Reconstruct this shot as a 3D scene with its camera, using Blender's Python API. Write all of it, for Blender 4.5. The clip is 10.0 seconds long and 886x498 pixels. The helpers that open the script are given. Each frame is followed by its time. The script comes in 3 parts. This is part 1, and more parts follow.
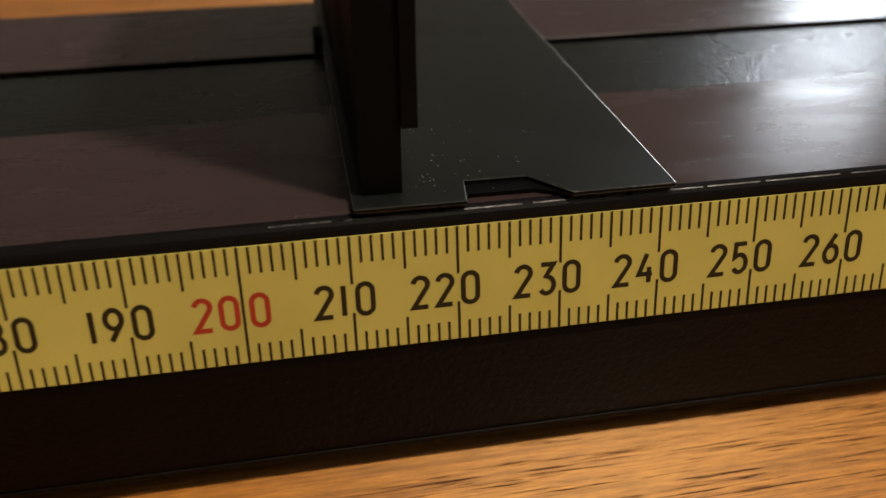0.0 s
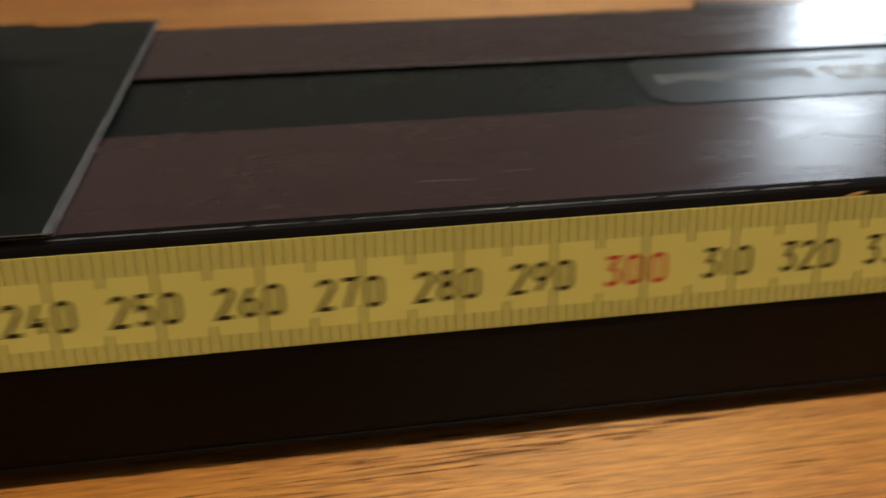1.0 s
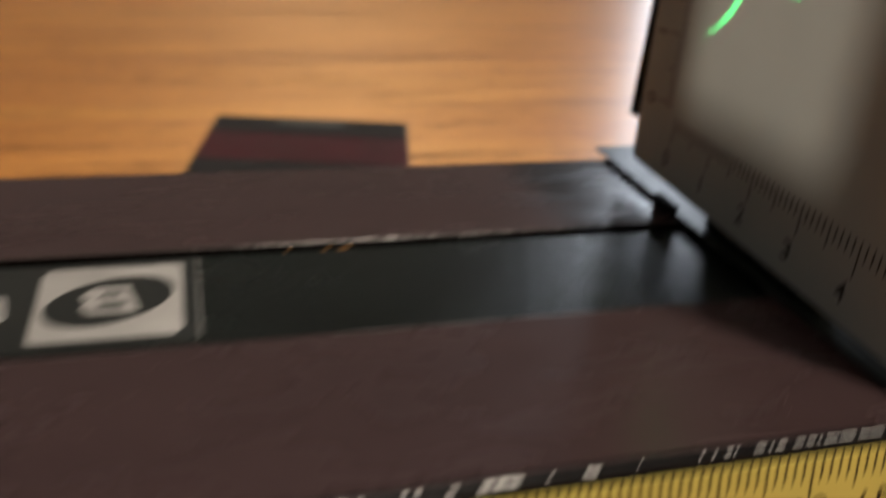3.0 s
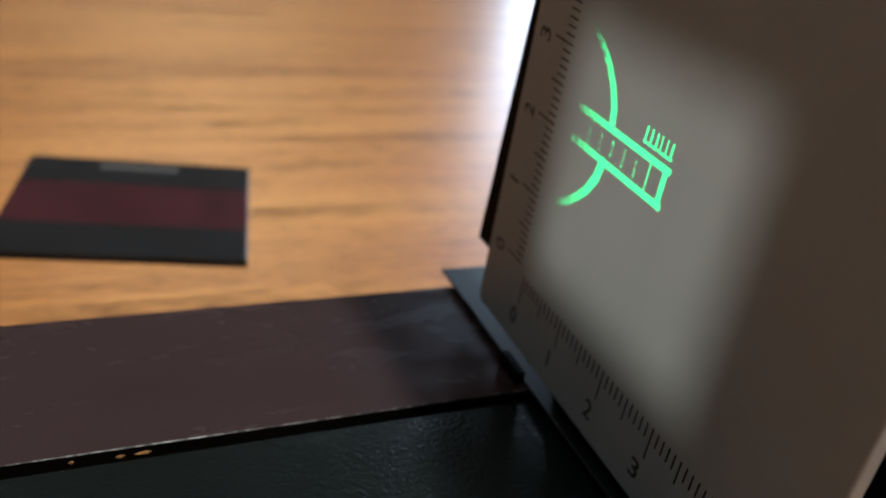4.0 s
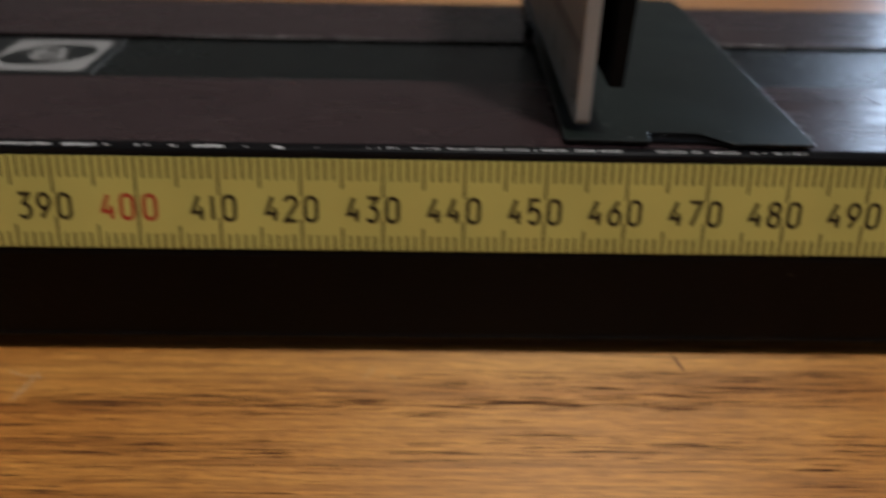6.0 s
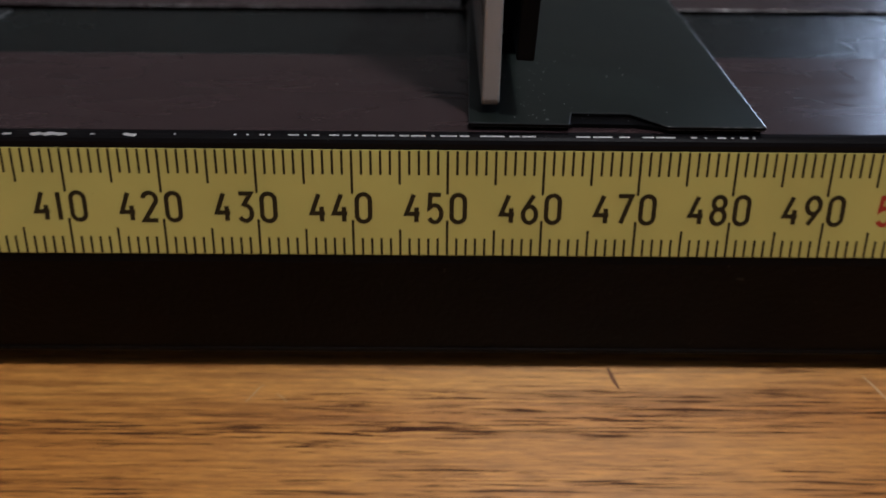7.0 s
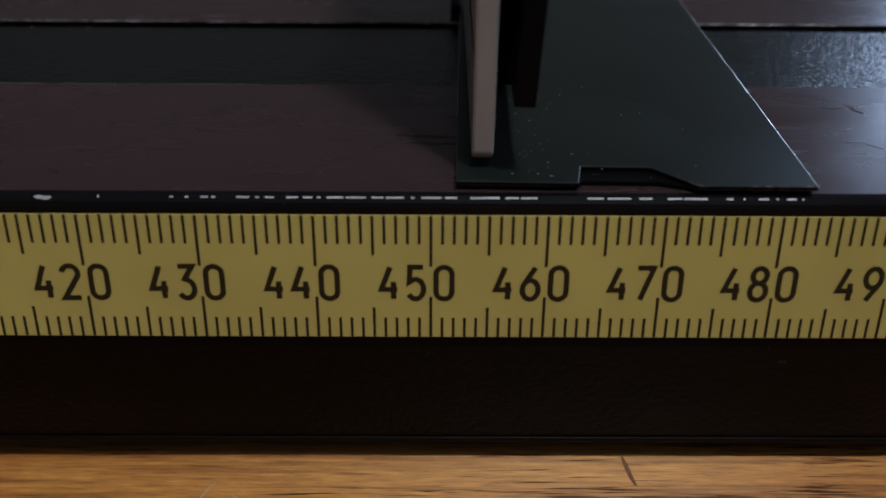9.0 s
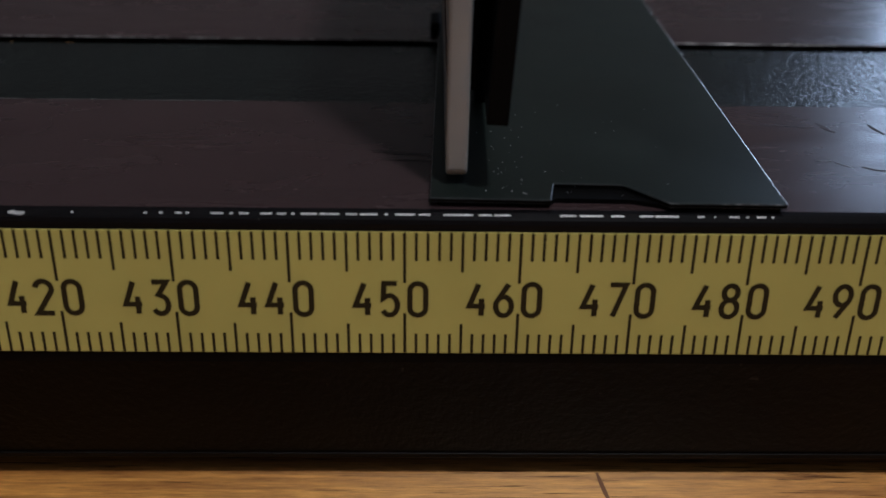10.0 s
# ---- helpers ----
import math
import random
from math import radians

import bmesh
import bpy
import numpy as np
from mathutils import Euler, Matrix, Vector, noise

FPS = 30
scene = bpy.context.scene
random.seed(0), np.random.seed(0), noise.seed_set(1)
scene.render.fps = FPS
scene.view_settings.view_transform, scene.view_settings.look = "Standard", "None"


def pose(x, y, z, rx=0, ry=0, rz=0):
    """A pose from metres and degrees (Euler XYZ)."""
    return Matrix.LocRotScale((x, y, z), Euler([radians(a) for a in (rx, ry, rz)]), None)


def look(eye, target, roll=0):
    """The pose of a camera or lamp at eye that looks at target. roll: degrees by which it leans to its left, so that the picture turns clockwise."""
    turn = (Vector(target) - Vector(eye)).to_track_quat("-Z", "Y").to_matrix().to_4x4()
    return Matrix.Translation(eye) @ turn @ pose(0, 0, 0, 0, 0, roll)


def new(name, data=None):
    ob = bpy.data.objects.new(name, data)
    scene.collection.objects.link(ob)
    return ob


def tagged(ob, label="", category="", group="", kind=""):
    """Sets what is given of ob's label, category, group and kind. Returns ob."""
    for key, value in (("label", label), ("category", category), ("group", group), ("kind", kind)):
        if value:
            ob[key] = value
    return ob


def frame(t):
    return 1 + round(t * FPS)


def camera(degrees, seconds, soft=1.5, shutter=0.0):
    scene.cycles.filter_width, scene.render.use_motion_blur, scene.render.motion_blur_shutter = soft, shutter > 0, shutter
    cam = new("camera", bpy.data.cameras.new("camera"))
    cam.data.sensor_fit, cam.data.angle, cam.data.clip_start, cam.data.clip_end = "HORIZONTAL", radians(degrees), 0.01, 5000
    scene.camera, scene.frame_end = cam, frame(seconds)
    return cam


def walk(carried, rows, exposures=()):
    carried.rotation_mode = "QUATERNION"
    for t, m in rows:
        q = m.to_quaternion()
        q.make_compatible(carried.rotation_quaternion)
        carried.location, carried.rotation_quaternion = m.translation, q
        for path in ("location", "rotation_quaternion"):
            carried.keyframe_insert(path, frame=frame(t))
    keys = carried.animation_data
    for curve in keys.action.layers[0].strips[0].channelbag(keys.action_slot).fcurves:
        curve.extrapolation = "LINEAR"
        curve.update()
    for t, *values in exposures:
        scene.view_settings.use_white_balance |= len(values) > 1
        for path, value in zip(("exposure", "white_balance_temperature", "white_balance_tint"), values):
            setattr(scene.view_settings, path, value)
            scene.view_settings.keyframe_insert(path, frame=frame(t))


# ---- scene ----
cam = camera(53.02, 10.0, shutter=0.5)
cam.data.dof.use_dof = True
cam.data.dof.focus_distance = 0.087
cam.data.dof.aperture_fstop = 25.0
PATH = [
    (0, (0.20535, -0.07043, 0.06646), (0.23762, 0.09964, -0.03370), -0.32),
    (0.3, (0.20892, -0.07330, 0.06803), (0.23698, 0.09723, -0.03262), -0.80),
    (0.5, (0.22094, -0.07435, 0.06759), (0.24939, 0.09669, -0.03208), -0.64),
    (0.7, (0.24014, -0.07553, 0.06706), (0.26932, 0.09649, -0.03071), -0.27),
    (1, (0.26535, -0.07827, 0.06799), (0.29433, 0.09499, -0.02762), 0.11),
    (1.2, (0.28008, -0.07922, 0.06794), (0.30706, 0.09691, -0.02289), -0.09),
    (1.5, (0.29996, -0.08087, 0.06954), (0.32966, 0.09847, -0.01387), 0.23),
    (1.8, (0.32023, -0.08052, 0.06984), (0.35199, 0.10150, -0.00671), 0.20),
    (2, (0.33348, -0.07984, 0.07067), (0.36650, 0.10248, -0.00464), 0.11),
    (2.2, (0.34673, -0.08045, 0.07019), (0.38002, 0.10234, -0.00385), -0.07),
    (2.5, (0.36793, -0.08045, 0.06984), (0.40400, 0.10108, -0.00595), 0.37),
    (2.8, (0.38026, -0.07117, 0.07250), (0.42424, 0.10689, -0.00725), 2.10),
    (3, (0.38557, -0.05409, 0.07739), (0.43954, 0.11897, -0.00710), 4.06),
    (3.1, (0.39062, -0.04625, 0.08228), (0.44916, 0.12430, -0.00423), 5.06),
    (3.2, (0.39149, -0.03944, 0.08669), (0.45576, 0.12855, -0.00077), 6.11),
    (4.3, (0.39758, -0.03089, 0.09958), (0.47965, 0.12654, 0.00750), 9.55),
    (4.5, (0.39804, -0.03298, 0.10121), (0.47716, 0.12585, 0.00896), 9.25),
    (4.8, (0.39697, -0.05416, 0.10196), (0.46553, 0.10972, 0.01006), 7.86),
    (5, (0.40276, -0.07014, 0.09850), (0.45708, 0.09904, 0.00669), 6.42),
    (5.2, (0.40832, -0.07971, 0.09034), (0.45102, 0.09323, -0.00057), 5.96),
    (5.5, (0.41875, -0.09342, 0.08004), (0.44543, 0.08167, -0.01286), 4.59),
    (5.8, (0.42625, -0.09725, 0.07219), (0.44022, 0.07936, -0.02062), 2.72),
    (6, (0.43463, -0.09989, 0.06862), (0.43977, 0.07643, -0.02563), 1.47),
    (6.2, (0.44304, -0.09908, 0.06729), (0.44719, 0.07658, -0.02824), 1.30),
    (7.3, (0.44910, -0.07661, 0.06401), (0.44993, 0.09536, -0.03810), 0.47),
    (7.5, (0.44920, -0.07191, 0.06444), (0.45128, 0.09942, -0.03872), 0.71),
    (8, (0.44957, -0.06670, 0.06387), (0.45179, 0.10443, -0.03962), 0.62),
    (8.5, (0.45008, -0.06500, 0.06341), (0.45281, 0.10601, -0.04026), 0.71),
    (9, (0.45047, -0.06589, 0.06370), (0.45197, 0.10538, -0.03957), 0.50),
    (9.5, (0.45144, -0.06633, 0.06426), (0.45513, 0.10581, -0.03750), 0.91),
    (10, (0.45176, -0.06621, 0.06404), (0.45578, 0.10676, -0.03627), 1.09),
]
EXPOSURES = [
    (0.0, -0.2, 6600, 11), (0.6, -0.2, 6400, 8), (1.5, -0.4, 6200, 8), (2.0, -0.35, 6350, 6), (3.0, -0.08, 6300, 12), (3.2, -0.06, 6000, 10), (4.5, -0.06, 5200, 6), (5.0, 0.0, 4950, 6),
    (5.5, -0.48, 5100, 8), (6.0, -0.84, 5400, 11), (7.3, -0.88, 5050, 15), (8.5, -1.08, 4950, 14), (10.0, -1.06, 5000, 12),
]
walk(cam, [(t, look(eye, target, roll)) for t, eye, target, roll in PATH], EXPOSURES)

# ---- light ----
world = bpy.data.worlds.new("room_air")
scene.world = world
world.use_nodes = True
world.node_tree.nodes["Background"].inputs[0].default_value = (0.62, 0.72, 0.85, 1)
world.node_tree.nodes["Background"].inputs[1].default_value = 0.05


def lamp(name, kind, energy, colour, m, **more):
    data = bpy.data.lights.new(name, kind)
    data.energy, data.color = energy, colour
    ob = new(name, data)
    ob.matrix_world = m
    return ob, data


# warm ceiling lamp, above and a little in front of the bench
_, bulb = lamp("ceiling_bulb", "POINT", 98.0, (1.0, 0.88, 0.71), pose(0.72, -0.43, 1.46))
bulb.shadow_soft_size = 0.05
# daylight in the narrow window opening
_, day = lamp("window_daylight", "AREA", 13.5, (0.84, 0.92, 1.0), look((1.985, 2.49, 0.60), (0.35, 0.0, 0.05)))
day.shape, day.size, day.size_y = "RECTANGLE", 0.30, 1.05
# beam of the bench's light source, leaving the lens
_, beam = lamp("projector_beam", "SPOT", 2.1, (1.0, 0.84, 0.62), look((0.1300, 0.0392, 0.0612), (0.4540, 0.0390, 0.0615)))
beam.spot_size, beam.spot_blend, beam.use_square, beam.shadow_soft_size = radians(11.0), 0.1, False, 0.0017

# added unseen green lamp behind the cut-out slide, to throw the figure on the screen
ADDED_FIGURE_LAMP = (0.236, 0.039, 0.078)
_, green = lamp("added_figure_lamp", "SPOT", 8.5, (0.05, 1.0, 0.20), look(ADDED_FIGURE_LAMP, (0.4540, 0.0440, 0.0640)))
green.spot_size, green.spot_blend, green.shadow_soft_size = radians(10.5), 0.05, 0.0

# ---- materials ----
MM = 0.001


def material(name, colour, rough=0.5, metal=0.0, coat=0.0, emit=0.0, spec=0.5):
    m = bpy.data.materials.new(name)
    m.use_nodes = True
    b = m.node_tree.nodes["Principled BSDF"]
    b.inputs["Base Color"].default_value = (*colour, 1)
    b.inputs["Roughness"].default_value = rough
    b.inputs["Metallic"].default_value = metal
    b.inputs["Specular IOR Level"].default_value = spec
    b.inputs["Coat Weight"].default_value = coat
    b.inputs["Coat Roughness"].default_value = 0.12
    if emit:
        b.inputs["Emission Color"].default_value = (*colour, 1)
        b.inputs["Emission Strength"].default_value = emit
    return m


def node(m, kind, **values):
    n = m.node_tree.nodes.new(kind)
    for key, value in values.items():
        n.inputs[key].default_value = value
    return n


def link(m, a, out, b, into):
    m.node_tree.links.new(a.outputs[out], b.inputs[into])


def coords(m, scale, kind="Object"):
    tc = node(m, "ShaderNodeTexCoord")
    mp = node(m, "ShaderNodeMapping")
    mp.inputs["Scale"].default_value = scale
    link(m, tc, kind, mp, "Vector")
    return mp


def noise_tex(m, mp, scale, detail=4.0, rough=0.55, distort=0.0):
    n = node(m, "ShaderNodeTexNoise", Scale=scale, Detail=detail, Roughness=rough, Distortion=distort)
    link(m, mp, "Vector", n, "Vector")
    return n


def ramp(m, src, out, stops):
    r = node(m, "ShaderNodeValToRGB")
    els = r.color_ramp.elements
    while len(els) < len(stops):
        els.new(0.5)
    for e, (at, c) in zip(els, stops):
        e.position = at
        e.color = (*c, 1) if len(c) == 3 else c
    link(m, src, out, r, "Fac")
    return r


def mix(m, fac, a, b, kind="MIX"):
    n = m.node_tree.nodes.new("ShaderNodeMix")
    n.data_type, n.blend_type = "RGBA", kind
    for socket, value in ((0, fac), (6, a), (7, b)):
        if isinstance(value, tuple) and len(value) == 2 and hasattr(value[0], "outputs"):
            m.node_tree.links.new(value[0].outputs[value[1]], n.inputs[socket])
        elif socket == 0:
            n.inputs[0].default_value = value
        else:
            n.inputs[socket].default_value = (*value, 1)
    return n


def bump(m, src, out, strength, distance):
    b = node(m, "ShaderNodeBump", Strength=strength, Distance=distance)
    link(m, src, out, b, "Height")
    link(m, b, "Normal", m.node_tree.nodes["Principled BSDF"], "Normal")
    return b


def colour_from(m, n, out):
    m.node_tree.links.new(n.outputs[out], m.node_tree.nodes["Principled BSDF"].inputs["Base Color"])


def rough_from(m, n, out):
    m.node_tree.links.new(n.outputs[out], m.node_tree.nodes["Principled BSDF"].inputs["Roughness"])


def painted(name, colour, rough, scale, depth, speck=(0.10, 0.10, 0.11), coat=0.0, specks=0.76, mottle=1.0, stretch=(1, 1, 1), smear=0.0):
    """Painted steel: faint mottling, fine orange-peel and a few dust specks."""
    m = material(name, colour, rough, coat=coat)
    mp = coords(m, (1, 1, 1))
    broad = noise_tex(m, coords(m, stretch), 60.0, 5.0)
    dark = tuple(c * (1 - 0.28 * mottle) for c in colour)
    light = tuple(c * (1 + 0.25 * mottle) for c in colour)
    body = ramp(m, broad, "Fac", [(0.3, dark), (0.7, light)])
    dust = noise_tex(m, mp, 900.0, 2.0)
    spots = ramp(m, dust, "Fac", [(specks, (0, 0, 0)), (specks + 0.06, (1, 1, 1))])
    out = mix(m, (spots, "Color"), (body, "Color"), speck)
    colour_from(m, out, 2)
    fine = noise_tex(m, mp, scale, 3.0)
    bump(m, fine, "Fac", 0.5, depth)
    rr = ramp(m, broad, "Fac", [(0.25, (rough * (1 - 0.2 * mottle),) * 3), (0.75, (rough * (1 + 0.25 * mottle),) * 3)])
    if smear:
        wiped = noise_tex(m, coords(m, (0.7, 2.0, 1)), 85.0, 5.0, 0.6, 0.6)
        rr = ramp(m, wiped, "Fac", [(0.32, (rough * (1 - smear),) * 3), (0.68, (rough * (1 + smear),) * 3)])
    rough_from(m, rr, "Color")
    return m


def wood():
    """Lacquered table wood: golden figure along x, dark pores in short dashes that take no lacquer sheen."""
    m = material("lacquered_wood", (0.3, 0.14, 0.05), 0.34, coat=0.75)
    b = m.node_tree.nodes["Principled BSDF"]
    b.inputs["Coat Roughness"].default_value = 0.30
    figure = noise_tex(m, coords(m, (2.2, 34.0, 1.0)), 1.6, 6.0, 0.62, 0.5)
    body = ramp(m, figure, "Fac", [(0.26, (0.32, 0.102, 0.014)), (0.48, (0.47, 0.186, 0.028)), (0.74, (0.60, 0.290, 0.056))])
    grain = noise_tex(m, coords(m, (210.0, 2000.0, 1.0)), 1.0, 5.0, 0.7, 0.1)
    streak = ramp(m, grain, "Fac", [(0.32, (0.48, 0.37, 0.30)), (0.48, (0.88, 0.83, 0.79)), (0.58, (1.08, 1.08, 1.07)), (0.70, (1.38, 1.42, 1.45))])
    grained = mix(m, 0.9, (body, "Color"), (streak, "Color"), "MULTIPLY")
    fibre = noise_tex(m, coords(m, (22.0, 900.0, 1.0)), 1.0, 4.0, 0.65, 0.3)
    dark_fibre = ramp(m, fibre, "Fac", [(0.36, (0.50, 0.40, 0.36)), (0.54, (1.0, 1.0, 1.0))])
    lined = mix(m, 0.8, (grained, 2), (dark_fibre, "Color"), "MULTIPLY")
    veins = noise_tex(m, coords(m, (8.0, 120.0, 1.0)), 1.0, 3.0, 0.6, 0.4)
    pores = noise_tex(m, coords(m, (95.0, 2700.0, 1.0)), 1.0, 3.5, 0.65, 0.35)
    both = mix(m, 0.38, (pores, "Fac"), (veins, "Fac"))
    pits = ramp(m, both, 2, [(0.405, (1, 1, 1)), (0.468, (0, 0, 0))])
    out = mix(m, (pits, "Color"), (lined, 2), (0.062, 0.022, 0.012))
    colour_from(m, out, 2)
    gloss = ramp(m, both, 2, [(0.41, (0.05,) * 3), (0.48, (1.0,) * 3)])
    m.node_tree.links.new(gloss.outputs["Color"], b.inputs["Specular IOR Level"])
    sheen = ramp(m, veins, "Fac", [(0.3, (0.48,) * 3), (0.7, (0.56,) * 3)])
    rough_from(m, sheen, "Color")
    b.inputs["IOR"].default_value = 1.65
    b.inputs["Specular Tint"].default_value = (1.0, 0.72, 0.40, 1)
    # the fibres draw the sheen out across the grain
    b.inputs["Anisotropic"].default_value = 0.95
    across = m.node_tree.nodes.new("ShaderNodeTangent")
    across.direction_type, across.axis = "RADIAL", "X"
    m.node_tree.links.new(across.outputs[0], b.inputs["Tangent"])
    bump(m, grain, "Fac", 0.3, 0.0003)
    return m


def worn_edge(name, low, high, paint=(0.005, 0.0045, 0.005), spec=0.09, rough=0.42, bare_metal=(0.34, 0.33, 0.32)):
    """Dark paint with bright metal flecks along the edge: wear on the rail, painted glints on the holders."""
    m = material(name, paint, rough, spec=spec)
    mp = coords(m, (900.0, 120.0, 120.0))
    flecks = noise_tex(m, mp, 1.0, 4.0, 0.75)
    wide = noise_tex(m, coords(m, (52.0, 20.0, 20.0)), 1.0, 3.0, 0.6)
    add = mix(m, 0.5, (flecks, "Fac"), (wide, "Fac"))
    where = node(m, "ShaderNodeTexCoord")
    split = node(m, "ShaderNodeSeparateXYZ")
    link(m, where, "Object", split, "Vector")
    handled = node(m, "ShaderNodeMapRange")
    for key, value in (("From Min", 0.30), ("From Max", 0.45), ("To Min", -0.13), ("To Max", 0.0)):
        handled.inputs[key].default_value = value
    link(m, split, "X", handled, "Value")
    total = node(m, "ShaderNodeMath")
    link(m, add, 2, total, 0)
    link(m, handled, "Result", total, 1)
    bare = ramp(m, total, "Value", [(low, (0, 0, 0)), (high, (1, 1, 1))])
    col = mix(m, (bare, "Color"), paint, bare_metal)
    colour_from(m, col, 2)
    half = mix(m, 0.6, (0.0, 0.0, 0.0), (bare, "Color"))
    m.node_tree.links.new(half.outputs[2], m.node_tree.nodes["Principled BSDF"].inputs["Metallic"])
    return m


WOOD = wood()
BENCH = painted("brown_black_bench_paint", (0.035, 0.0212, 0.0216), 0.25, 2600.0, 0.000012, mottle=0.25, stretch=(0.8, 2.4, 1), smear=0.27)
# much darker colour for the rail's upright and low faces
BENCH_SIDE = painted("darker_bench_side", (0.0030, 0.0022, 0.0018), 0.38, 1300.0, 0.00022, speck=(0.03, 0.025, 0.02), specks=0.72)
# rounded rail edge: dark room reflection put into the black, flecks are wear
EDGE = worn_edge("worn_edge_dark_reflection", 0.66, 0.72, spec=0.22, rough=0.17)
EDGE_LOW = worn_edge("chipped_black_edge", 0.63, 0.66)
# wear flecks at the strip; at the groove, painted light on the bevel
EDGE_WEAR_GLINT = worn_edge("scuffed_glinting_brown_edge", 0.46, 0.66, (0.024, 0.017, 0.016), 0.12, 0.4)
LIP = painted("brown_black_rim_highlight", (0.0045, 0.0032, 0.0025), 0.4, 2600.0, 0.00001)
LIP.node_tree.nodes["Principled BSDF"].inputs["Specular IOR Level"].default_value = 0.1
CHIP = material("bare_primer_chip", (0.42, 0.21, 0.07), 0.6)
STRIP = painted("dark_green_magnetic_strip", (0.0052, 0.0070, 0.0064), 0.25, 1500.0, 0.00030)
HOLDER = painted("satin_black_steel", (0.0105, 0.0138, 0.0116), 0.34, 4000.0, 0.00002, speck=(0.2, 0.2, 0.2), specks=0.78)
# darker copy of the holder steel, with the lens holder's shadow in its colour
HOLDER_SHADED = painted("shaded_black_steel", (0.0078, 0.0092, 0.0084), 0.34, 4000.0, 0.00002, speck=(0.2, 0.2, 0.2), specks=0.78)
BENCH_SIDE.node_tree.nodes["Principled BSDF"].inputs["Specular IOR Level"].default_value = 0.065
BLACK = painted("matt_black", (0.002, 0.0018, 0.0018), 0.62, 1500.0, 0.00003, speck=(0.02, 0.02, 0.02))
BLACK.node_tree.nodes["Principled BSDF"].inputs["Specular IOR Level"].default_value = 0.07
# window highlight on the plate's right edge, painted as bright metal
EDGE_GLINT = worn_edge("painted_plate_edge_glint", 0.22, 0.36, (0.025, 0.027, 0.027), 0.7, 0.3, (0.75, 0.76, 0.78))
PLATE_EDGE_FAINT = worn_edge("faint_flecked_plate_edge", 0.40, 0.56, (0.018, 0.020, 0.020), 0.5, 0.3)
TAPE = painted("yellow_tape_enamel", (0.473, 0.408, 0.097), 0.42, 3000.0, 0.00001, speck=(0.40, 0.34, 0.07), specks=0.76, mottle=0.3)
INK = material("black_ink", (0.026, 0.018, 0.006), 0.6, spec=0.15)
RED = material("red_ink", (0.34, 0.036, 0.014), 0.6, spec=0.2)
LABEL = painted("dark_label_film", (0.0115, 0.0130, 0.0125), 0.34, 2500.0, 0.00001)
WHITE = painted("label_white", (0.27, 0.26, 0.25), 0.45, 2500.0, 0.00001, speck=(0.2, 0.19, 0.18))
GREY_LIGHT = material("pale_label_print", (0.21, 0.205, 0.20), 0.5)
GREY = material("faded_label_print", (0.075, 0.075, 0.072), 0.5)
SCREEN = painted("white_screen_enamel", (0.30, 0.327, 0.333), 0.5, 1800.0, 0.00001, speck=(0.42, 0.42, 0.40), mottle=0.15)
SCREEN_EDGE = painted("worn_screen_edge", (0.27, 0.265, 0.255), 0.5, 1800.0, 0.00002, speck=(0.18, 0.18, 0.17), mottle=0.7)
PRINT = material("grey_screen_print", (0.012, 0.012, 0.012), 0.5)


MAROON = painted("maroon_board", (0.040, 0.007, 0.010), 0.38, 1200.0, 0.00002, coat=0.2)
CHARCOAL = painted("charcoal_board", (0.009, 0.009, 0.010), 0.38, 1200.0, 0.00002, coat=0.2)
for one in (BENCH, STRIP, HOLDER, HOLDER_SHADED, MAROON, CHARCOAL):
    one.node_tree.nodes["Principled BSDF"].inputs["Specular IOR Level"].default_value = 0.21
for one in (HOLDER, HOLDER_SHADED):
    one.node_tree.nodes["Principled BSDF"].inputs["Specular IOR Level"].default_value = 0.16
PLASTER = painted("grey_plaster", (0.38, 0.38, 0.372), 0.8, 200.0, 0.0004, speck=(0.38, 0.38, 0.37))
CARPET = painted("dull_floor", (0.12, 0.10, 0.09), 0.7, 300.0, 0.0005)


# ---- mesh helpers ----
def mesh_object(name, bm, mat, parent=None, label=""):
    data = bpy.data.meshes.new(name)
    bm.to_mesh(data)
    bm.free()
    for one in mat if isinstance(mat, tuple) else (mat,):
        data.materials.append(one)
    ob = new(name, data)
    if parent:
        ob.parent = parent
    if label:
        ob["label"] = label
    return ob


def part(name, bm, mat, parent, label=""):
    return mesh_object(name, bm, mat, parent, label)


def thing(name, m=None):
    ob = new(name)
    ob.empty_display_size = 0.01
    if m:
        ob.matrix_world = m
    return ob


def box(x0, x1, y0, y1, z0, z1, bevel=0.0, bm=None):
    """A block in millimetres, with rounded edges."""
    b = bmesh.new()
    bmesh.ops.create_cube(b, size=1.0)
    for v in b.verts:
        v.co = Vector(((x0 + x1) / 2 + v.co.x * (x1 - x0), (y0 + y1) / 2 + v.co.y * (y1 - y0), (z0 + z1) / 2 + v.co.z * (z1 - z0))) * MM
    if bevel:
        bmesh.ops.bevel(b, geom=list(b.edges), offset=bevel * MM, segments=2, affect="EDGES", profile=0.5)
    return b


